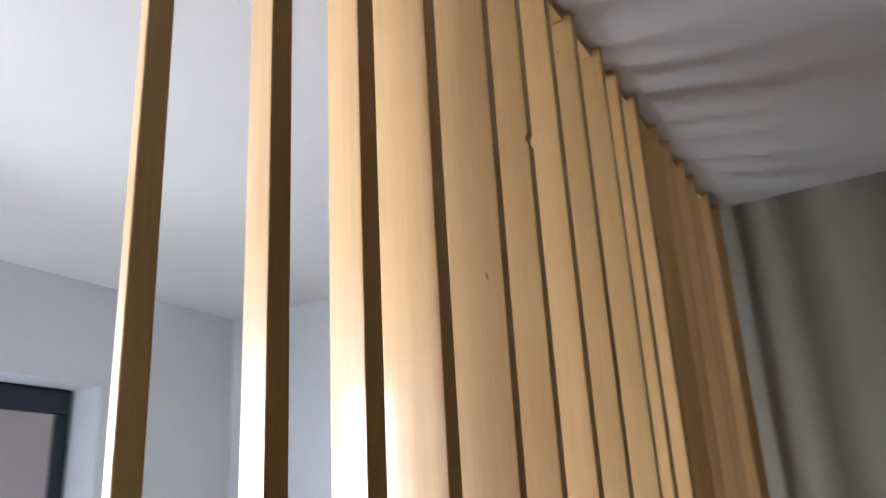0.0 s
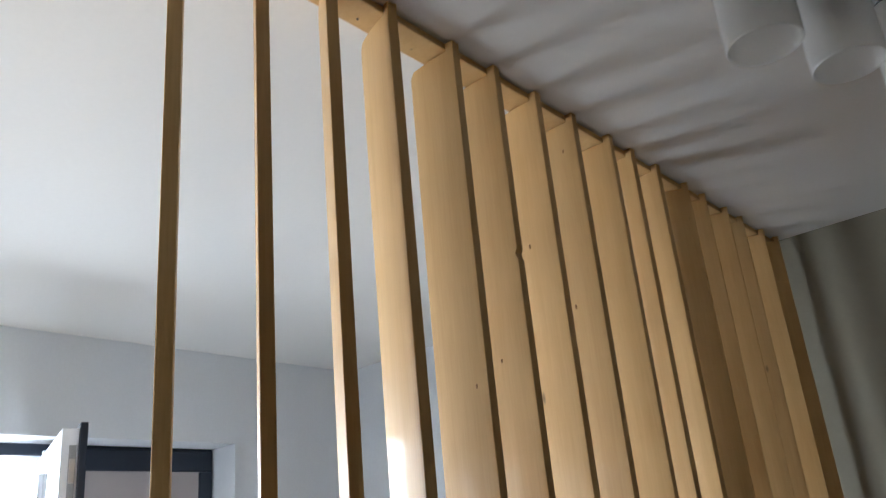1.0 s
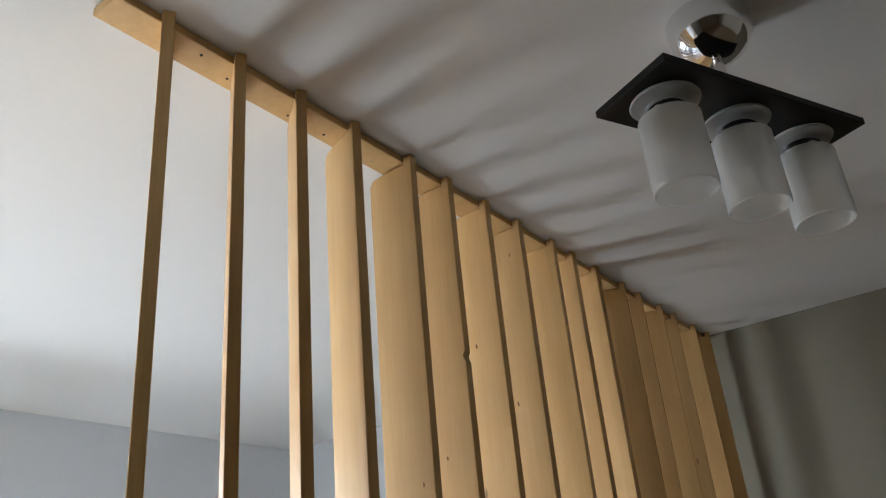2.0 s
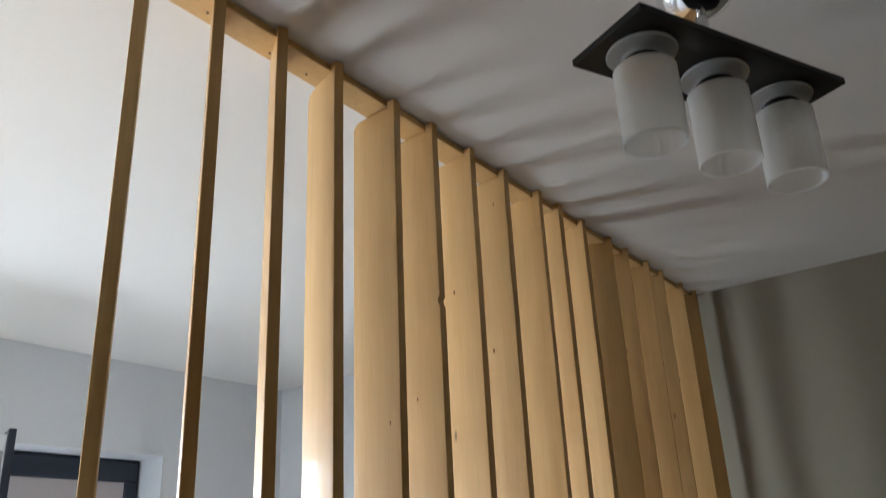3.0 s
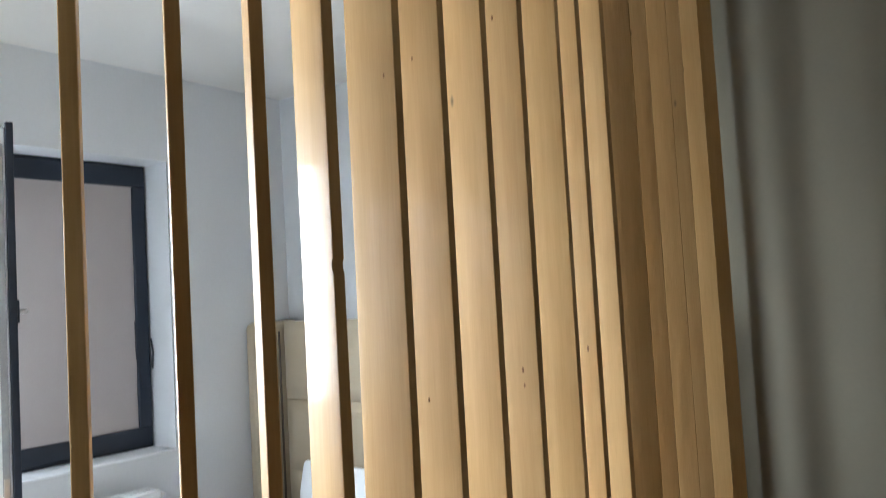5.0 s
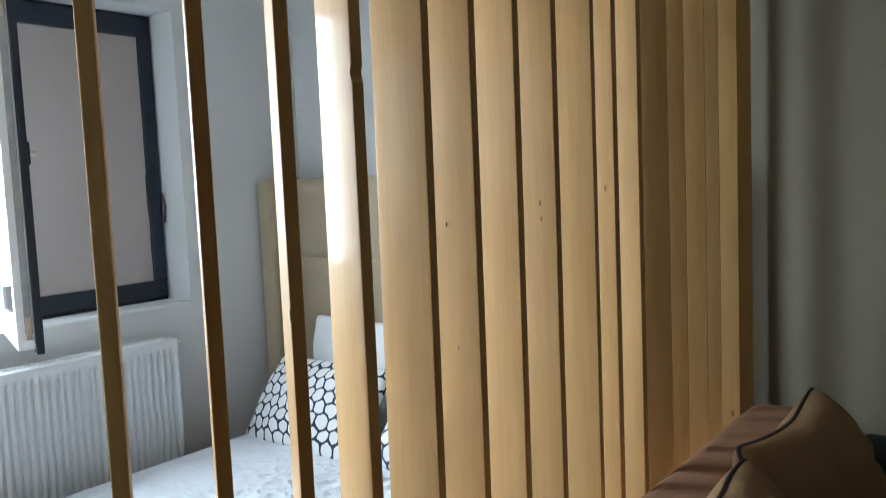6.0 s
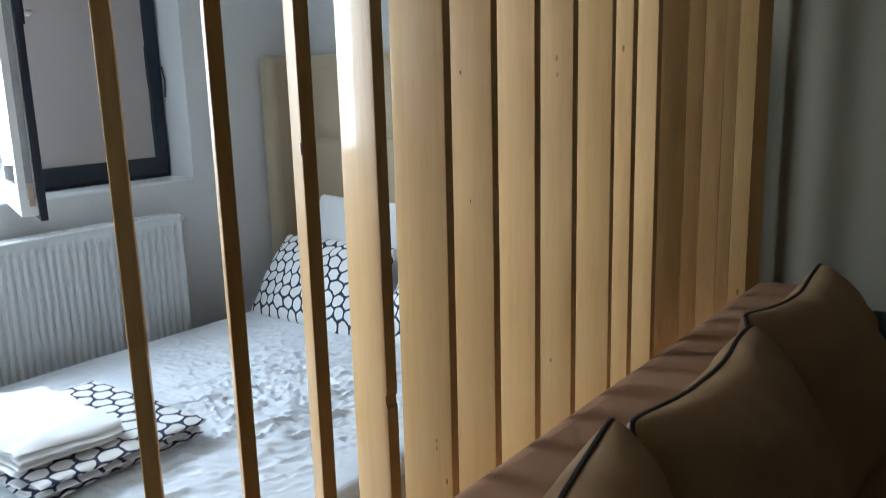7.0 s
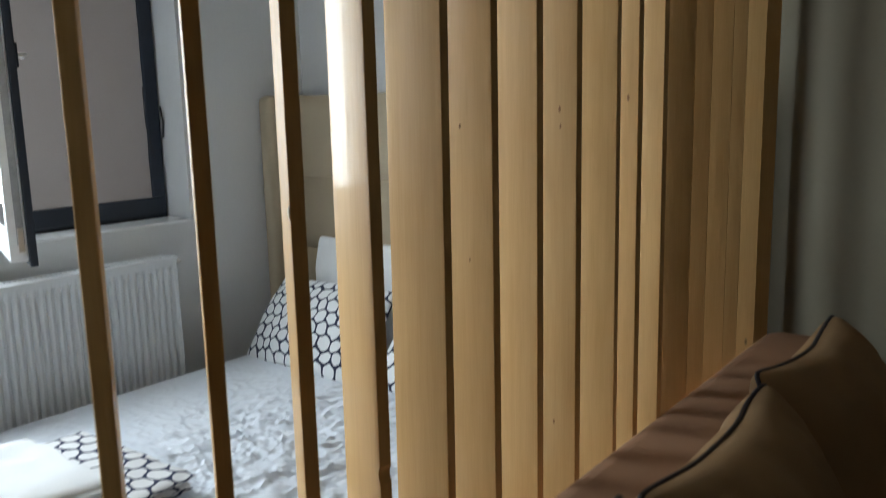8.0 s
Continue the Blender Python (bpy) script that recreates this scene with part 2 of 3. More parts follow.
def lathe(profile, n=40, closed=False):
    """Turns (radius, z) pairs about z."""
    bm = bmesh.new()
    rings = []
    for r, z in profile:
        if r < 1e-6:
            rings.append([bm.verts.new((0, 0, z))] * n)
        else:
            rings.append([bm.verts.new((r * math.cos(2 * math.pi * i / n), r * math.sin(2 * math.pi * i / n), z)) for i in range(n)])
    pairs = list(zip(rings, rings[1:]))
    if closed:
        pairs.append((rings[-1], rings[0]))
    for a, b in pairs:
        for i in range(n):
            j = (i + 1) % n
            q = []
            for v in (a[i], a[j], b[j], b[i]):
                if v not in q:
                    q.append(v)
            if len(q) > 2:
                bm.faces.new(q)
    return bm


def tube(points, r, n=8, loop=False, bm=None):
    bm = bm or bmesh.new()
    pts = [Vector(q) for q in points]
    rings = []
    for i, q in enumerate(pts):
        a = pts[i - 1] if (i > 0 or loop) else q
        b = pts[(i + 1) % len(pts)] if (i < len(pts) - 1 or loop) else q
        d = (b - a).normalized()
        s = d.cross(Vector((0, 0, 1)) if abs(d.z) < 0.9 else Vector((1, 0, 0))).normalized()
        u = s.cross(d)
        rings.append([bm.verts.new(q + r * (math.cos(2 * math.pi * k / n) * s + math.sin(2 * math.pi * k / n) * u)) for k in range(n)])
    m = len(rings)
    for i in range(m if loop else m - 1):
        a, b = rings[i], rings[(i + 1) % m]
        for k in range(n):
            bm.faces.new((a[k], a[(k + 1) % n], b[(k + 1) % n], b[k]))
    if not loop:
        bm.faces.new(rings[0][::-1])
        bm.faces.new(rings[-1])
    return bm


def cushion_outline(u, v, w, h, pinch, dip=None):
    """A rectangle whose sides draw in between pointed corners."""
    x = u * w / 2 * (1 - pinch * (1 - v * v))
    y = v * h / 2 * (1 - (pinch if dip is None else dip) * (1 - u * u))
    soft = 1 - 0.045 * abs(u * v) ** 12
    x, y = x * soft, y * soft
    return x + 0.005 * noise.noise(Vector((u * 1.3, v * 1.3, w * 40 + h))), y + 0.006 * noise.noise(Vector((u * 1.5 + 4, v * 1.3, w * 60)))


def seam_wave(u, v, w):
    return 0.012 * noise.noise(Vector((u * 2.6, v * 2.6, w * 33)))


def cushion(w, h, thick, pinch=0.07, n=34, seed=0, crease=0.012, dip=None):
    """A stuffed cushion standing in its own xy plane, thickness along z, with creases and a UV map in metres."""
    bm = bmesh.new()
    uvl = bm.loops.layers.uv.new("UVMap")
    sides = []
    for sgn in (1, -1):
        g = []
        for i in range(n + 1):
            row = []
            for j in range(n + 1):
                u, v = math.sin(math.pi / 2 * (2 * i / n - 1)), math.sin(math.pi / 2 * (2 * j / n - 1))
                x, y = cushion_outline(u, v, w, h, pinch, dip)
                e = max(0.0, (1 - u ** 2) * (1 - v ** 2))
                z = sgn * thick / 2 * e ** 0.42 + seam_wave(u, v, w)
                if 0 < i < n and 0 < j < n:
                    c = noise.noise(Vector((x * 7 + seed, y * 7, sgn * 3.1))) + 0.5 * noise.noise(Vector((x * 17, y * 17 + seed, sgn)))
                    z += sgn * crease * c * min(1, e * 4)
                row.append((x, y, z))
            g.append(row)
        sides.append(g)
    verts = {}

    def vert(s, i, j):
        key = (i, j, 0 if i in (0, n) or j in (0, n) else s)
        if key not in verts:
            verts[key] = bm.verts.new(sides[s][i][j])
        return verts[key]
    for s in (0, 1):
        for i in range(n):
            for j in range(n):
                f = bm.faces.new((vert(s, i, j), vert(s, i + 1, j), vert(s, i + 1, j + 1), vert(s, i, j + 1)))
                for lp in f.loops:
                    lp[uvl].uv = (lp.vert.co.x + 0.3 * s + seed * 0.37, lp.vert.co.y + seed * 0.21)
    return bm


def cushion_rim(w, h, pinch, dip, n=20):
    out = []
    for k in range(4 * n):
        s, q = divmod(k, n)
        a = math.sin(math.pi / 2 * (2 * q / n - 1))
        u, v = ((a, -1), (1, a), (-a, 1), (-1, -a))[s]
        out.append((*cushion_outline(u, v, w, h, pinch, dip), seam_wave(u, v, w)))
    return out


def plain_wall(name, label, pieces, mat):
    bm = bmesh.new()
    for b in pieces:
        add_box(bm, *b)
    return tagged(part(name, bm, mat, smooth=False), label, "wall", kind="structure")


# ---------------------------------------------------------------- structure
OY0, OY1, OZ0, OZ1 = 0.02, 1.615, 0.985, 2.222      # window opening
WT = 0.34
DY0, DY1, DZ1 = -2.0, -1.2, 2.25                     # unseen balcony door opening in the same wall, added for light
tagged(part("floor", box(WX - WT, XE + 0.2, YS - 0.2, YN + 0.2, -0.15, 0), FLOOR, smooth=False),
       "light oak wood-grain laminate floor", "floor", kind="structure")
tagged(part("ceiling", box(WX - WT, XE + 0.2, YS - 0.2, YN + 0.2, H, H + 0.2), CEILING, smooth=False),
       "smooth white painted ceiling", "ceiling", kind="structure")
plain_wall("wall_west", "pale grey painted wall with a deep window recess",
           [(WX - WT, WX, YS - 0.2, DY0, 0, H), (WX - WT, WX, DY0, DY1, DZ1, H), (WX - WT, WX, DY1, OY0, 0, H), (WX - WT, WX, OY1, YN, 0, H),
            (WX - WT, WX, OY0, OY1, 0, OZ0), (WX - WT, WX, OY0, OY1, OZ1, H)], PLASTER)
plain_wall("wall_north", "pale grey painted wall behind the headboard", [(WX - WT, -0.05, YN, YN + 0.2, 0, H)], PLASTER)
# north wall split here so the sofa end carries its shade in the colour
plain_wall("wall_north_living", "beige wall at the sofa end, its colour darkened for shade", [(-0.05, XE, YN, YN + 0.2, 0, H)], SHADED_PLASTER)
# unseen wall added to block window light from the living side
plain_wall("wall_light_stop", "added unseen wall that holds window light off the living side", [(-0.10, 0.0, YS, -0.45, 0, H)], PLASTER)
plain_wall("wall_east", "plain cream painted wall of the living side", [(XE, XE + 0.2, YS - 0.2, YN + 0.2, 0, H)], DUSK_PLASTER)
plain_wall("wall_south", "plain pale painted wall closing the bedroom", [(WX, -0.05, YS - 0.2, YS, 0, H)], PLASTER)
plain_wall("wall_south_living", "plain cream painted wall closing the living side", [(-0.05, XE, YS - 0.2, YS, 0, H)], DUSK_PLASTER)
tagged(part("ground", box(-400, -2.6, -400, 400, -6.2, -6.0), GROUND, smooth=False), "pale paved ground outside", "ground", kind="structure")


def window():
    w = thing("window_1", "anthracite window with one sash open inward, one behind a beige blind", "window", kind="structure")
    fx0, fx1 = WX - 0.235, WX - 0.165
    mid = 0.935
    # fixed frame
    for nm, b in (("frame_top", (fx0, fx1, OY0, OY1, OZ1 - 0.045, OZ1)), ("frame_bottom", (fx0, fx1, OY0, OY1, OZ0, OZ0 + 0.045)),
                  ("frame_side", (fx0, fx1, OY0, OY0 + 0.045, OZ0 + 0.045, OZ1 - 0.045)),
                  ("frame_side", (fx0, fx1, OY1 - 0.03, OY1, OZ0 + 0.045, OZ1 - 0.045)),
                  ("mullion", (fx0, fx1, mid - 0.03, mid + 0.03, OZ0 + 0.045, OZ1 - 0.045))):
        part(nm, box(*b, 0.004), ANTHRACITE, w)
    # closed sash with the blind stretched in it
    sx0, sx1 = fx1 - 0.05, fx1 + 0.018
    y0, y1, z0, z1 = mid + 0.012, OY1 - 0.012, OZ0 + 0.02, OZ1 - 0.012
    for nm, b in (("sash_rail", (sx0, sx1, y0, y1, z1 - 0.085, z1)), ("sash_rail", (sx0, sx1, y0, y1, z0, z0 + 0.075)),
                  ("sash_stile", (sx0, sx1, y0, y0 + 0.07, z0 + 0.075, z1 - 0.085)),
                  ("sash_stile", (sx0, sx1, y1 - 0.06, y1, z0 + 0.075, z1 - 0.085))):
        part(nm, box(*b, 0.006, 3), ANTHRACITE, w)
    part("pane", box(sx0 + 0.02, sx0 + 0.03, y0 + 0.06, y1 - 0.05, z0 + 0.06, z1 - 0.07), GLASS, w, smooth=False).visible_shadow = False
    bm = bmesh.new()
    ny, nz = 10, 40
    grid = [[bm.verts.new((sx1 - 0.012 + 0.0035 * noise.noise(Vector((j * 0.5, k * 0.25, 0))), y0 + 0.062 + (y1 - y0 - 0.115) * j / ny,
                           z0 + 0.068 + (z1 - z0 - 0.145) * k / nz)) for k in range(nz + 1)] for j in range(ny + 1)]
    for j in range(ny):
        for k in range(nz):
            bm.faces.new((grid[j][k], grid[j + 1][k], grid[j + 1][k + 1], grid[j][k + 1]))
    bm.normal_update()
    bmesh.ops.solidify(bm, geom=bm.faces[:], thickness=0.003)
    part("blind", bm, BLIND, w, "beige roller blind drawn down inside the sash")
    part("hinge_cover", box(sx1 - 0.002, sx1 + 0.022, y0 - 0.012, y0 + 0.034, z1 - 0.045, z1 + 0.008, 0.006, 3), ANTHRACITE, w)
    # operating cord
    cx = sx1 + 0.008
    part("blind_cord", tube([(cx, y1 - 0.075, 1.38 + 0.16 * math.cos(a * math.pi / 10)) if a < 5 else
                             (cx + 0.004, y1 - 0.075 + 0.030 * math.sin((a - 5) * math.pi / 10), 1.38 - 0.14 * math.sin((a - 5) * math.pi / 10)) for a in range(11)], 0.002, 6), BLACK, w)
    part("cord_weight", tube([(cx + 0.006, y1 - 0.004, 1.46), (cx + 0.010, y1 + 0.002, 1.40), (cx + 0.010, y1 - 0.002, 1.33)], 0.0035, 8), BLACK, w)
    # sill board
    part("sill", box(fx1, WX + 0.003, OY0, OY1, OZ0 - 0.004, OZ0 + 0.006, 0.002), WHITE_PVC, w, "white window sill")

    # open sash, hinged on the mullion
    hinge, free = Vector((fx1 + 0.03, mid - 0.03, 0)), Vector((-1.636, 0.679, 0))
    ang = math.atan2(free.y - hinge.y, free.x - hinge.x)
    sash = part("open_sash", box(0, 0.02, -0.03, 0.03, OZ0 + 0.02, OZ1 - 0.03, 0.003), WHITE_PVC, w, "sash open into the room, white outside, anthracite inside",
                at=Matrix.Translation(hinge) @ Matrix.Rotation(ang, 4, "Z"))
    ln = (free - hinge).length
    a0, a1 = OZ0 + 0.028, OZ1 - 0.068
    bits = (("stile", (ln - 0.050, ln, -0.044, 0.004, a0, a1), WHITE_PVC), ("stile", (0.02, 0.075, -0.044, 0.004, a0, a1), WHITE_PVC),
            ("rail", (0.075, ln - 0.050, -0.044, 0.004, a1 - 0.055, a1), WHITE_PVC), ("rail", (0.075, ln - 0.050, -0.044, 0.004, a0, a0 + 0.055), WHITE_PVC),
            ("inner_lip", (ln - 0.05, ln + 0.014, 0.004, 0.026, a0 - 0.016, a1 + 0.016), ANTHRACITE),
            ("inner_lip", (0.0, 0.075, 0.004, 0.026, a0 - 0.016, a1 + 0.016), ANTHRACITE),
            ("inner_lip", (0.075, ln - 0.05, 0.004, 0.026, a1 - 0.045, a1 + 0.016), ANTHRACITE),
            ("inner_lip", (0.075, ln - 0.05, 0.004, 0.026, a0 - 0.016, a0 + 0.045), ANTHRACITE),
            ("lock_strip", (ln, ln + 0.0035, -0.022, -0.002, a0 + 0.05, a1 - 0.05), ZINC),
            ("lock_plate", (ln + 0.003, ln + 0.008, -0.020, -0.004, a0 + 0.03, a0 + 0.10), STEEL),
            ("lock_plate", (ln + 0.003, ln + 0.008, -0.020, -0.004, a1 - 0.16, a1 - 0.09), STEEL))
    for nm, b, mt in bits:
        part(nm, box(*b, 0.003 if mt not in (STEEL, ZINC) else 0.001), mt, sash)
    part("pane", box(0.065, ln - 0.040, -0.028, -0.022, a0 + 0.045, a1 - 0.045), GLASS, sash, smooth=False).visible_shadow = False
    part("handle_base", box(ln - 0.042, ln - 0.018, 0.025, 0.036, 1.565, 1.635, 0.004), ANTHRACITE, sash)
    part("handle", tube([(ln - 0.03, 0.026, 1.60), (ln - 0.03, 0.050, 1.60), (ln - 0.034, 0.054, 1.60), (ln - 0.09, 0.054, 1.60)], 0.008, 10), STEEL, sash, "steel window handle")
    return w


window()


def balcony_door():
    """An unseen glazed door, inferred from light on the bed foot and the boards."""
    d = thing("door_1", "unseen glazed balcony door added in the window wall for light", "door", kind="structure")
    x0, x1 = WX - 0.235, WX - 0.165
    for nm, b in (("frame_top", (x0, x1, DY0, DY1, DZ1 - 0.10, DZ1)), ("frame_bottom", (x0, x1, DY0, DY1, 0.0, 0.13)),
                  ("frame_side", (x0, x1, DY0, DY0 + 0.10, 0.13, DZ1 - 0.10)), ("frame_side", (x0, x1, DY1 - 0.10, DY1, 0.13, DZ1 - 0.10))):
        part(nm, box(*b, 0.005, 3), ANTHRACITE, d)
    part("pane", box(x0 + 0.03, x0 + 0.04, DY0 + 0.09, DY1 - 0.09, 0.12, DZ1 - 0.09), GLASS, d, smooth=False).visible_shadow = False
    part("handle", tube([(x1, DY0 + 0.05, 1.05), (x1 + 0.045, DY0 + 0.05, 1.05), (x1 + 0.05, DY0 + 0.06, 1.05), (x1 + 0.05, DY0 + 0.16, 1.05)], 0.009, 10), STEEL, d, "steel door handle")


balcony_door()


# ---------------------------------------------------------------- slatted divider
SLAT_Y = [0.0, 0.136, 0.270, 0.409, 0.567, 0.697, 0.838, 0.980, 1.145, 1.253, 1.388, 1.570, 1.686, 1.842, 1.958, 2.133, 2.251]
SLAT_TURN = [33, 33, 32, 16, 0, 0, 3, 2, -3, 6, 6, -29, -24.5, -24, -24, -24.5, -43]
SLAT_CHIPS = {3: ((0.905, 0.026), (1.63, 0.026)), 5: ((2.20, 0.022),)}
DEPTH, THICK = 0.115, 0.019
SLAT_LEAN = {4: 0.007, 5: 0.003, 6: 0.004, 7: 0.003}      # radians out of plumb, about mid height
# knots seen on the lit faces: depth, height, radius
KNOTS = {4: ((-0.024, 1.954, 0.0035), (-0.034, 0.777, 0.003), (-0.034, 0.763, 0.003), (-0.013, 0.707, 0.0045)),
         5: ((-0.063, 2.016, 0.003), (-0.048, 1.172, 0.003), (-0.065, 1.394, 0.003)),
         6: ((-0.066, 2.268, 0.004),), 7: ((-0.064, 2.164, 0.0045), (-0.036, 2.516, 0.004), (-0.038, 1.418, 0.005), (-0.036, 1.386, 0.004), (-0.050, 0.792, 0.004)),
         9: ((-0.025, 1.435, 0.006),)}


def slat_mesh(chips):
    """A board with its front edge at x=0, front right arris on the origin line; notched over the ceiling board."""
    outline = [(-DEPTH, 0.0), (0.0, 0.0)]
    for z, h in sorted(chips):
        outline += [(0.0, z - h / 2), (-0.004, z - h / 5), (-0.005, z + h / 6), (0.0, z + h / 2)]
    outline += [(0.0, H - 0.001), (-0.0180, H - 0.001), (-0.0180, H - 0.018), (-DEPTH + 0.010, H - 0.018), (-DEPTH, H - 0.030)]
    bm = bmesh.new()
    a = [bm.verts.new((x, 0, z)) for x, z in outline]
    b = [bm.verts.new((x, -THICK, z)) for x, z in outline]
    bm.faces.new(a)
    bm.faces.new(b[::-1])
    for i in range(len(a)):
        j = (i + 1) % len(a)
        bm.faces.new((a[i], b[i], b[j], a[j]))
    long_edges = [e for e in bm.edges if abs(e.verts[0].co.y - e.verts[1].co.y) < 1e-6 and abs(e.verts[0].co.z - e.verts[1].co.z) > 0.2]
    front = [e for e in long_edges if e.verts[0].co.x >= -0.5 * DEPTH]
    bmesh.ops.bevel(bm, geom=front, offset=0.0016, segments=3, affect="EDGES", profile=0.5)
    # the rear half is planed to a long rounded nose
    x_flat, nose = -0.052, DEPTH - 0.0515
    for k in range(13):
        bmesh.ops.bisect_plane(bm, geom=bm.verts[:] + bm.edges[:] + bm.faces[:], dist=1e-6,
                               plane_co=(x_flat - nose * math.sin(radians(6.4 * k)), 0, 0), plane_no=(1, 0, 0))
    for v in bm.verts:
        if v.co.x < x_flat:
            q = min(0.985, (x_flat - v.co.x) / nose)
            v.co.y = -THICK / 2 + (v.co.y + THICK / 2) * (0.40 * math.sqrt(1 - q * q) + 0.60 * (1 - 0.85 * q))
    bmesh.ops.triangulate(bm, faces=[f for f in bm.faces if len(f.verts) > 4])
    return bm


def divider():
    d = thing("room_divider", "varnished pine divider of upright turned slats from floor to ceiling", "room divider")
    for k, (y, turn) in enumerate(zip(SLAT_Y, SLAT_TURN)):
        # each board turns about the front arris that stands proud
        hinge = THICK if -40 < turn < -10 else (0.55 * THICK if turn < -40 else 0.0)
        m = Matrix.Translation((0, y - hinge, 0)) @ Matrix.Rotation(radians(-turn), 4, "Z") @ Matrix.Translation((0, hinge, 0))
        m = Matrix.Translation((0, 0, 1.55)) @ Matrix.Rotation(-SLAT_LEAN.get(k, 0.0), 4, "X") @ Matrix.Translation((0, 0, -1.55)) @ m
        s = part("slat", slat_mesh(SLAT_CHIPS.get(k, ())), PINE, d, at=m)
        for x, z, r in KNOTS.get(k, ()):
            part("knot", lathe([(0, 0.0006), (r * 0.5, 0.0005), (r * 0.7, 0.0), (r * 0.7, -0.001), (0, -0.001)], 14), KNOT, s, "dark knot",
                 at=Matrix.Translation((x, -THICK, z)) @ Matrix.Rotation(radians(90), 4, "X") @ Matrix.Diagonal((0.75, 1.8, 1, 1)))
        if k == 2:
            part("chip", lathe([(0, 0.006), (0.0035, 0.004), (0.005, 0.0), (0.003, -0.005), (0, -0.009)], 12), RAW_PINE, s, "pale splintered chip",
                 at=Matrix.Translation((-0.006, -THICK - 0.0003, 1.301)) @ Matrix.Diagonal((1.1, 0.3, 1.2, 1)))
    part("ceiling_board", box(-0.080, -0.0190, -0.085, YN - 0.002, H - 0.016, H - 0.001, 0.002), PINE, d, "flat pine board screwed to the ceiling")
    for x, y in ((-0.038, 0.076), (-0.056, 0.142), (-0.062, 0.283), (-0.060, 0.372)):
        part("screw", lathe([(0, -0.001), (0.0022, -0.001), (0.0025, 0.001), (0, 0.001)], 10), SEAM, d, "dark screw head",
             at=Matrix.Translation((x, y, H - 0.0165)))
    return d


divider()


# ---------------------------------------------------------------- radiator
def radiator():
    x1, y0, y1, z0, z1 = -2.035, 0.10, 1.436, 0.275, 0.872
    r = thing("radiator", "white ribbed steel panel radiator on the wall under the window", "radiator")
    bm = bmesh.new()
    pitch, prof = 0.0292, []
    n = int((y1 - y0 - 0.016) / pitch)
    prof.append((0.0, y0 + 0.004))
    for k in range(n):
        c = y0 + 0.010 + pitch * k
        prof += [(0.0, c), (-0.003, c + 0.003), (-0.014, c + 0.007), (-0.014, c + 0.016), (-0.003, c + 0.020), (0.0, c + 0.023)]
    prof.append((0.0, y1 - 0.004))
    rows = []
    for z, f in ((z0, 0), (z0 + 0.03, 0), (z0 + 0.05, 1), (z1 - 0.055, 1), (z1 - 0.035, 0), (z1 - 0.012, 0)):
        rows.append([bm.verts.new((x1 + d * f, y, z)) for d, y in prof])
    for a, b in zip(rows, rows[1:]):
        for i in range(len(prof) - 1):
            bm.faces.new((a[i], a[i + 1], b[i + 1], b[i]))
    bm.normal_update()
    bmesh.ops.solidify(bm, geom=bm.faces[:], thickness=0.004)
    part("front_panel", bm, ENAMEL, r)
    part("back_panel", box(x1 - 0.085, x1 - 0.070, y0 + 0.004, y1 - 0.004, z0, z1 - 0.012, 0.004), ENAMEL, r)
    for a in (y0, y1 - 0.003):
        part("side_cover", box(x1 - 0.090, x1 + 0.001, a, a + 0.003, z0 + 0.01, z1, 0.001), ENAMEL, r)
    bm = bmesh.new()
    add_box(bm, x1 - 0.090, x1 - 0.076, y0, y1, z1 - 0.012, z1, 0.002)
    add_box(bm, x1 - 0.014, x1 + 0.002, y0, y1, z1 - 0.012, z1, 0.002)
    y = y0 + 0.01
    while y < y1 - 0.02:
        add_box(bm, x1 - 0.076, x1 - 0.014, y, y + 0.006, z1 - 0.010, z1 - 0.002)
        y += 0.018
    part("top_grille", bm, ENAMEL, r)
    v = lathe([(0, 0), (0.008, 0), (0.008, 0.014), (0.012, 0.016), (0.012, 0.034), (0.006, 0.036), (0.006, 0.046), (0, 0.046)], 18)
    part("bleed_valve", v, STEEL, r, "small steel bleed valve", at=Matrix.Translation((x1 - 0.045, y1, z1 - 0.03)) @ Matrix.Rotation(radians(-90), 4, "X"))
    for a in (y0 + 0.2, y1 - 0.2):
        part("bracket", box(WX + 0.0, x1 - 0.085, a, a + 0.03, z0 + 0.05, z1 - 0.06), ENAMEL, r)


radiator()


# ---------------------------------------------------------------- bed
BX0, BX1, BY0, BY1, BZ = -1.945, -0.495, 0.06, 2.07, 0.43


def crease(x, y, deg, freq, seed, sharp, stretch):
    """A long soft-edged crease in cloth, running at that angle."""
    c, s = math.cos(radians(deg)), math.sin(radians(deg))
    u, v = c * x + s * y, -s * x + c * y
    warp = 0.10 * noise.noise(Vector((u * 2.5, v * 2.5, seed + 1)))
    return math.exp(-(sharp * noise.noise(Vector((u * freq * stretch, (v + warp) * freq, seed)))) ** 2)


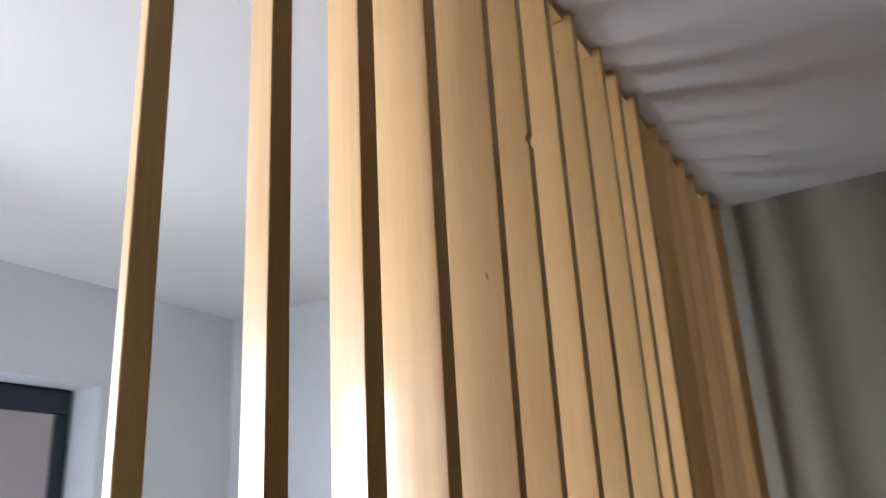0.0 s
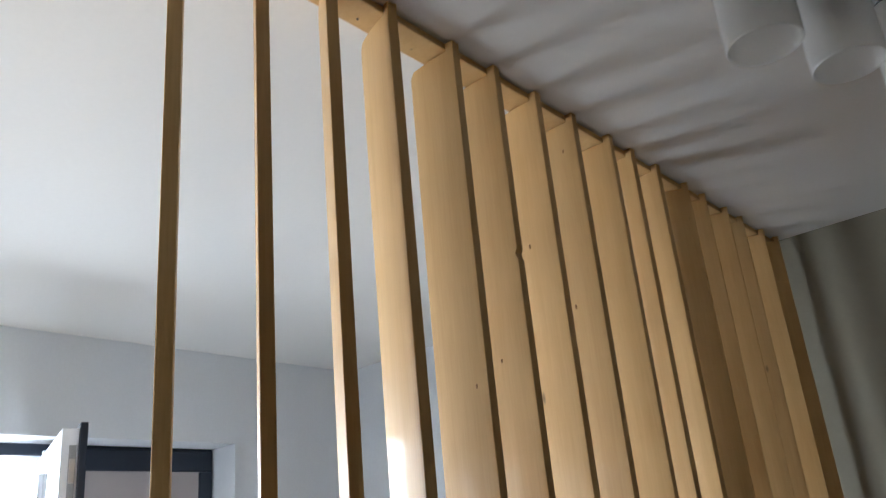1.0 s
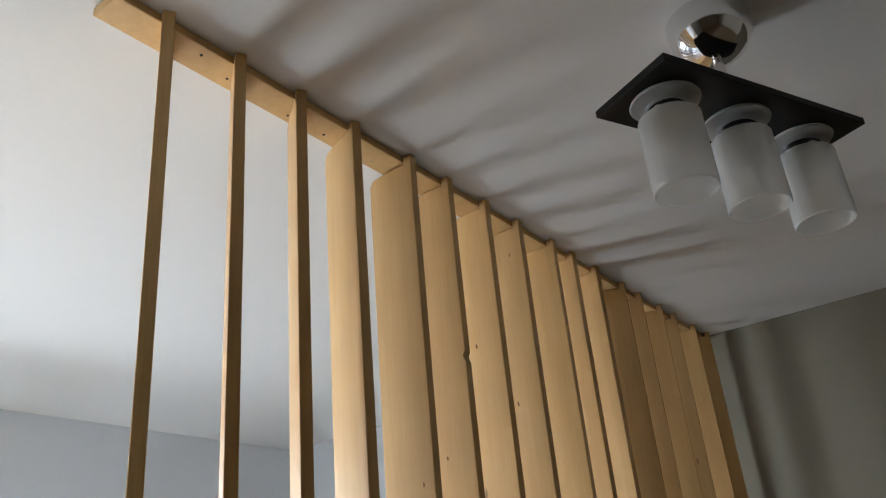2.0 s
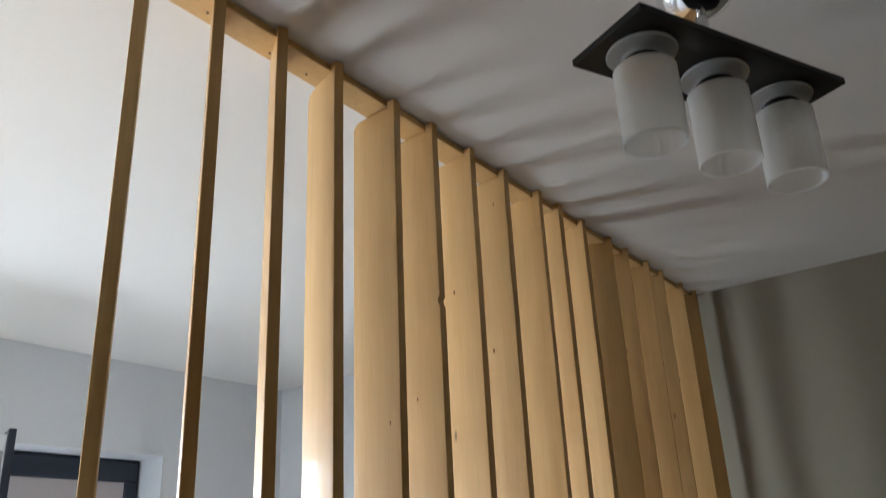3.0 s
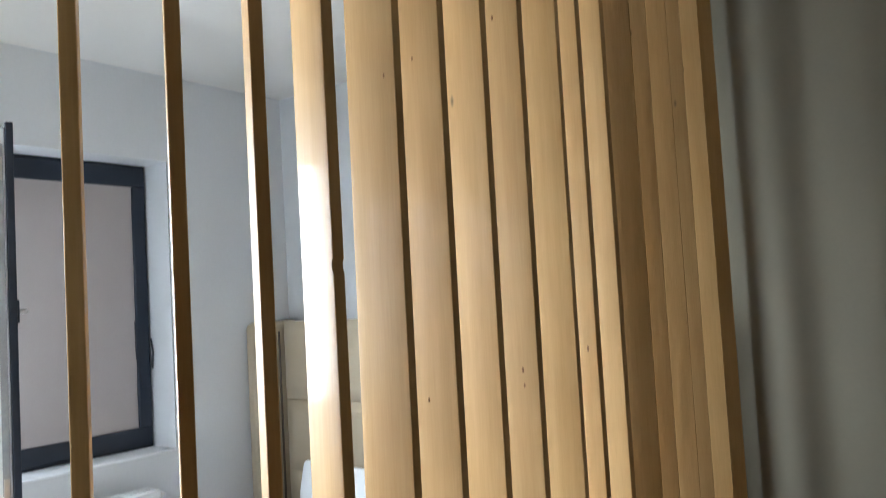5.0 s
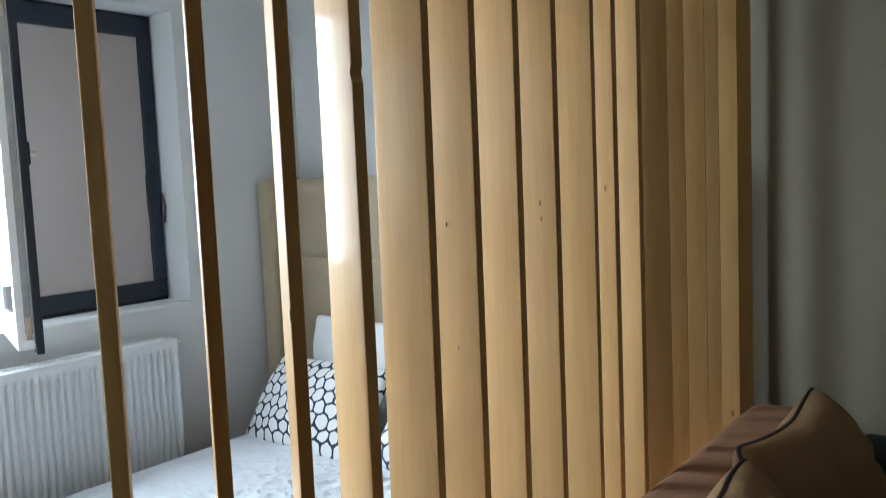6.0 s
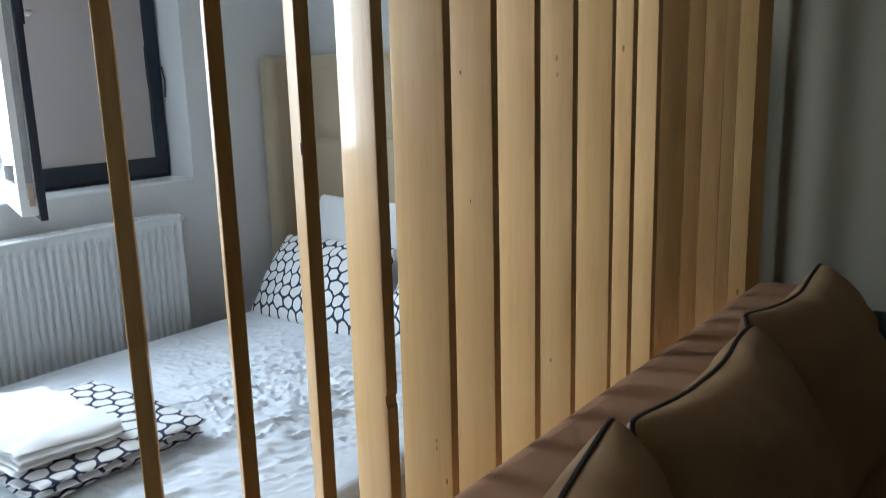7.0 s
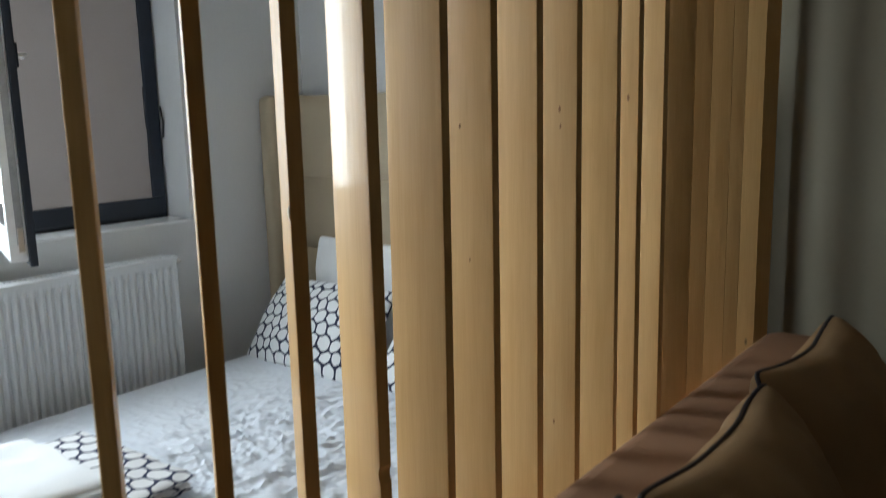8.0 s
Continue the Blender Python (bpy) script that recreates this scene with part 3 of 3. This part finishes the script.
def bed():
    b = thing("bed", "upholstered beige double bed with tall winged headboard", "bed")
    part("base", box(BX0 - 0.02, BX1 + 0.03, BY0 - 0.02, BY1, 0.06, 0.27, 0.02, 3), LINEN, b, "beige upholstered bed base")
    for x in (BX0 + 0.06, BX1 - 0.06):
        for y in (BY0 + 0.06, BY1 - 0.1):
            part("leg", lathe([(0, 0), (0.022, 0), (0.03, 0.065), (0, 0.065)], 16), SEAM, b, at=Matrix.Translation((x, y, 0)))
    # headboard
    hb = part("headboard", box(-2.083, -0.42, BY1 + 0.09, YN - 0.004, 0.06, 1.47, 0.012), LINEN, b, "tall padded headboard in beige fabric")
    zs = [0.10, 0.47, 0.80, 1.13, 1.495]
    xs = [-2.080, -1.25, -0.425]
    for za, zb in zip(zs, zs[1:]):
        for xa, xb in zip(xs, xs[1:]):
            bm = bmesh.new()
            nx, nz = 18, 10
            g = []
            for i in range(nx + 1):
                row = []
                for k in range(nz + 1):
                    u, v = 2 * i / nx - 1, 2 * k / nz - 1
                    e = max(0.0, (1 - u ** 8) * (1 - v ** 8)) ** 0.5
                    row.append(bm.verts.new((xa + (xb - xa) * i / nx, BY1 + 0.088 - 0.028 * e + 0.002 * noise.noise(Vector((u * 4 + xa, v * 3 + za, 0))), za + (zb - za) * k / nz)))
                g.append(row)
            for i in range(nx):
                for k in range(nz):
                    bm.faces.new((g[i][k], g[i][k + 1], g[i + 1][k + 1], g[i + 1][k]))
            bm.normal_update()
            bmesh.ops.solidify(bm, geom=bm.faces[:], thickness=-0.03)
            part("pad", bm, LINEN, hb)
    for x0, x1 in ((-2.177, -2.088), (-0.415, -0.330)):
        part("wing", box(x0, x1, BY1 - 0.075, YN - 0.004, 0.06, 1.50, 0.035, 5), LINEN, hb, "padded side wing of the headboard")
    for x in (-2.085, -0.418):
        part("piping", tube([(x, BY1 + 0.060, 0.45 + 0.1 * k) for k in range(11)], 0.0055, 6), SEAM, hb, "dark piping along the wing")
    # mattress with its fitted sheet
    part("mattress", box(BX0, BX1, BY0, BY1 + 0.05, 0.27, BZ - 0.035, 0.03, 4), WHITE_COTTON, b)
    bm = bmesh.new()
    nx, ny = 280, 400
    g = []
    for i in range(nx + 1):
        row = []
        for j in range(ny + 1):
            u, v = i / nx, j / ny
            x, y = BX0 - 0.012 + (BX1 - BX0 + 0.024) * u, BY0 - 0.012 + (BY1 - BY0 + 0.05) * v
            z = BZ
            edge = min(u * (BX1 - BX0), (1 - u) * (BX1 - BX0), v * 2.05)
            z -= 0.035 * max(0.0, 1 - edge / 0.05) ** 2
            # rumpled where somebody lay, smooth towards the sides
            long_fold = crease(x, y, 72, 13.0, 7.7, 8.0, 0.14) + 0.6 * crease(x, y, 58, 20.0, 3.3, 6.0, 0.16)
            crush = crease(x, y, 66, 24, 2.2, 5.0, 0.36) + 0.9 * crease(x, y, 10, 26, 4.4, 5.0, 0.42) + 0.6 * crease(x, y, -45, 30, 9.1, 4.5, 0.42)
            rum = math.exp(-((x + 1.08) / 0.40) ** 2 - ((y - 1.18) / 0.46) ** 2)
            soft = math.exp(-((x + 0.95) / 0.5) ** 2 - ((y - 0.85) / 0.7) ** 2)
            z += min(1.0, edge / 0.2) * (0.0075 * soft * long_fold + 0.0090 * rum * crush + 0.0022 * crush - 0.010 * rum - 0.003)
            row.append(bm.verts.new((x, y, z)))
        g.append(row)
    for i in range(nx):
        for j in range(ny):
            bm.faces.new((g[i][j], g[i + 1][j], g[i + 1][j + 1], g[i][j + 1]))
    drop = {}
    rim = [e for e in bm.edges if len(e.link_faces) == 1]
    for e in rim:
        for v in e.verts:
            if v not in drop:
                drop[v] = bm.verts.new((v.co.x, v.co.y, 0.262 + 0.012 * noise.noise(v.co * 6)))
    for e in rim:
        bm.faces.new((e.verts[0], e.verts[1], drop[e.verts[1]], drop[e.verts[0]]))
    part("fitted_sheet", bm, SHEET, b, "rumpled white fitted sheet")
    return b


bed()


def pillow(name, label, x, y, z, w, h, th, lean, turn, mat, seed, spin=0):
    ob = part(name, cushion(w, h, th, 0.045, 30, seed, 0.014), mat,
              at=Matrix.Translation((x, y, z)) @ Matrix.Rotation(radians(turn), 4, "Z") @ Matrix.Rotation(radians(90 - lean), 4, "X") @ Matrix.Rotation(radians(spin), 4, "Z"))
    return tagged(ob, label, "pillow", "pillows at the headboard")


pillow("pillow", "white cotton pillow upright against the headboard", -1.56, 2.01, 0.66, 0.62, 0.46, 0.13, 10, 0, WHITE_COTTON, 1)
pillow("pillow", "white cotton pillow upright against the headboard", -0.82, 2.02, 0.65, 0.60, 0.46, 0.13, 9, 0, WHITE_COTTON, 2)
pillow("pillow", "white pillow printed with dark blue hexagons, leaning back", -1.60, 1.765, 0.572, 0.68, 0.40, 0.15, 38, -3, HEX, 3, 1)
pillow("pillow", "white pillow printed with dark blue hexagons, leaning back", -0.90, 1.765, 0.58, 0.60, 0.40, 0.15, 36, 2, HEX, 4, -2)


def folded(name, label, w, d, layers, thick, mat, at, seed, category):
    """A stack of folded cloth layers; the long front side is the rounded fold."""
    t = thing(name, label, category, at)
    n, m = 36, 26
    for k in range(layers):
        bm = bmesh.new()
        uvl = bm.loops.layers.uv.new("UVMap")
        rnd = random.Random(seed + k)
        sx, sy = w * (1 - 0.03 * rnd.random()), d * (1 - 0.04 * rnd.random())
        ox, oy = 0.012 * rnd.uniform(-1, 1), 0.012 * rnd.uniform(-1, 1)
        zc = thick * (k + 0.5)
        vs = {}
        for s in (1, -1):
            for i in range(n + 1):
                for j in range(m + 1):
                    u, v = math.sin(math.pi / 2 * (2 * i / n - 1)), math.sin(math.pi / 2 * (2 * j / m - 1))
                    edge = i in (0, n) or j in (0, m)
                    key = (i, j, 0 if edge else s)
                    if key in vs:
                        continue
                    e = max(0.0, (1 - u ** 10) * (1 - v ** 10)) ** 0.5
                    x, y = u * sx / 2 + ox, v * sy / 2 + oy
                    wv = (0.003 * noise.noise(Vector((x * 6, y * 6, seed))) + 0.0022 * noise.noise(Vector((x * 9, y * 24, seed + 5)))) * (1 + k)
                    x += 0.010 * noise.noise(Vector((y * 9, k * 0.7, seed)))
                    y += 0.010 * noise.noise(Vector((x * 9, k * 0.7, seed + 3)))
                    vs[key] = bm.verts.new((x, y, zc + wv + s * e * thick * 0.49))
        for s in (1, -1):
            for i in range(n):
                for j in range(m):
                    ids = [(i, j), (i + 1, j), (i + 1, j + 1), (i, j + 1)]
                    f = bm.faces.new([vs[(a, b, 0 if a in (0, n) or b in (0, m) else s)] for a, b in ids])
                    for lp in f.loops:
                        co = lp.vert.co
                        lp[uvl].uv = (co.x + 0.13 * k + 0.31 * (s < 0), co.y + co.z * 1.4 + 0.17 * k)
        part("fold", bm, mat, t)
    return t


folded("folded_duvet_cover", "folded white cover printed with dark blue hexagons on the bed", 0.47, 0.56, 3, 0.022, HEX_WIDE,
       Matrix.Translation((-1.285, 0.515, BZ + 0.004)) @ Matrix.Rotation(radians(92), 4, "Z"), 5, "bedding")
folded("folded_sheet", "folded plain white sheet lying on the patterned cover", 0.27, 0.46, 5, 0.0095, WHITE_COTTON,
       Matrix.Translation((-1.30, 0.425, BZ + 0.073)) @ Matrix.Rotation(radians(88), 4, "Z"), 9, "bedding")


# ---------------------------------------------------------------- sofa
def rounded_bar(x0, x1, y0, y1, z0, z1, r, sag=0.006, seed=0):
    """A long padded bar along y, round-edged, slightly uneven."""
    bm = bmesh.new()
    sec = []
    for cx, cz, a0 in ((x1 - r, z1 - r, 0), (x0 + r, z1 - r, 90), (x0 + r, z0 + r, 180), (x1 - r, z0 + r, 270)):
        for k in range(7):
            a = radians(a0 + 15 * k)
            sec.append((cx + r * math.cos(a), cz + r * math.sin(a)))
    n = 60
    rings = []
    cx, cz = (x0 + x1) / 2, (z0 + z1) / 2
    for j in range(n + 1):
        v = j / n
        y = y0 + (y1 - y0) * v
        e = min(1.0, min(v, 1 - v) * (y1 - y0) / 0.06)
        s = 0.72 + 0.28 * math.sqrt(max(0.0, 1 - (1 - e) ** 2))
        rings.append([bm.verts.new((cx + (x - cx) * s + sag * noise.noise(Vector((x * 5, y * 3, z * 5 + seed))), y,
                                    cz + (z - cz) * s + sag * noise.noise(Vector((x * 5 + 9, y * 2.5, z * 5 + seed))))) for x, z in sec])
    m = len(sec)
    for a, b in zip(rings, rings[1:]):
        for k in range(m):
            bm.faces.new((a[k], a[(k + 1) % m], b[(k + 1) % m], b[k]))
    bm.faces.new(rings[0][::-1])
    bm.faces.new(rings[-1])
    return bm


def sofa():
    s = thing("sofa", "brown fabric sofa with its low back against the divider", "sofa")
    part("backrest", rounded_bar(0.030, 0.300, -0.06, 2.13, 0.10, 0.738, 0.055), SOFA, s)
    part("seat", rounded_bar(0.285, 1.02, -0.04, 2.00, 0.10, 0.43, 0.05, seed=4), SOFA, s)
    part("armrest", rounded_bar(0.285, 1.00, 2.00, 2.20, 0.10, 0.56, 0.05, seed=8), SOFA, s)
    for x in (0.12, 0.92):
        for y in (0.06, 2.0):
            part("leg", lathe([(0, 0), (0.02, 0), (0.026, 0.11), (0, 0.11)], 16), SEAM, s, at=Matrix.Translation((x, y, 0)))
    return s


sofa()


def back_cushion(y, w, h, seed, lean, turn, x=0.36, z=0.63):
    m = (Matrix.Translation((x, y, z)) @ Matrix.Rotation(radians(turn), 4, "Z") @ Matrix.Rotation(radians(-lean), 4, "Y")
         @ Matrix(((0, 0, 1, 0), (1, 0, 0, 0), (0, 1, 0, 0), (0, 0, 0, 1))))
    c = thing("back_cushion", "tan fabric sofa cushion with black piping", "cushion", m, "cushions on the sofa")
    part("cover", cushion(w, h, 0.27, 0.015, 40, seed, 0.019, 0.13), CUSHION, c)
    part("piping", tube(cushion_rim(w, h, 0.015, 0.13), 0.0056, 8, loop=True), PIPING, c, "black piping round the seam")
    return c


back_cushion(0.300, 0.66, 0.50, 1, 24, 9, 0.410, 0.648)
back_cushion(0.980, 0.645, 0.50, 2, 24, 0, 0.362, 0.612)
back_cushion(1.615, 0.615, 0.50, 3, 25, -2, 0.357, 0.622)
pil = part("throw_cushion", cushion(0.40, 0.40, 0.14, 0.06, 24, 6), GREEN,
           at=Matrix.Translation((0.56, 2.02, 0.50)) @ Matrix.Rotation(radians(75), 4, "X"))
tagged(pil, "small dark green cushion leaning on the sofa arm", "cushion")


# ---------------------------------------------------------------- ceiling lamp
def ceiling_lamp():
    a, b, d = Vector((0.450, 0.427, 0)), Vector((0.586, 0.364, 0)), Vector((0.765, 0.756, 0))
    ang = math.atan2(d.y - b.y, d.x - b.x)
    ln, wd = (d - b).length, (b - a).length
    mid = (a + d) / 2
    base = Matrix.Translation((mid.x, mid.y, 0)) @ Matrix.Rotation(ang, 4, "Z")
    t = thing("ceiling_lamp", "ceiling lamp with dark plate, chrome dome, three frosted shades", "lamp", base)
    z = H - 0.195
    part("plate", box(-ln / 2, ln / 2, -wd / 2, wd / 2, z - 0.004, z + 0.008, 0.0015), WENGE, t, "dark wenge rectangular plate")
    part("canopy", lathe([(0, H - 0.080), (0.025, H - 0.078), (0.050, H - 0.064), (0.064, H - 0.040), (0.068, H - 0.012), (0.068, H - 0.001), (0, H - 0.001)], 40), CHROME, t, "chrome dome on the ceiling")
    part("stem", lathe([(0, z + 0.007), (0.008, z + 0.007), (0.008, H - 0.074), (0, H - 0.074)], 16), CHROME, t)
    for x in (-0.147, 0.0, 0.147):
        at = Matrix.Translation((x, 0, 0))
        part("shade_ring", lathe([(0.020, z - 0.010), (0.051, z - 0.011), (0.0525, z - 0.009), (0.051, z - 0.006), (0.020, z - 0.006)], 40, True), FROSTED, t, "frosted glass collar", at=at)
        part("socket", lathe([(0, z - 0.004), (0.018, z - 0.004), (0.018, z - 0.014), (0.033, z - 0.018), (0.033, z - 0.040), (0, z - 0.040)], 28), CHROME, t, at=at)
        part("shade", lathe([(0.034, z - 0.034), (0.041, z - 0.034), (0.046, z - 0.039), (0.046, z - 0.156), (0.0445, z - 0.158), (0.043, z - 0.156), (0.043, z - 0.042), (0.034, z - 0.037)], 44, True), FROSTED, t, "frosted glass cylinder shade", at=at)


ceiling_lamp()
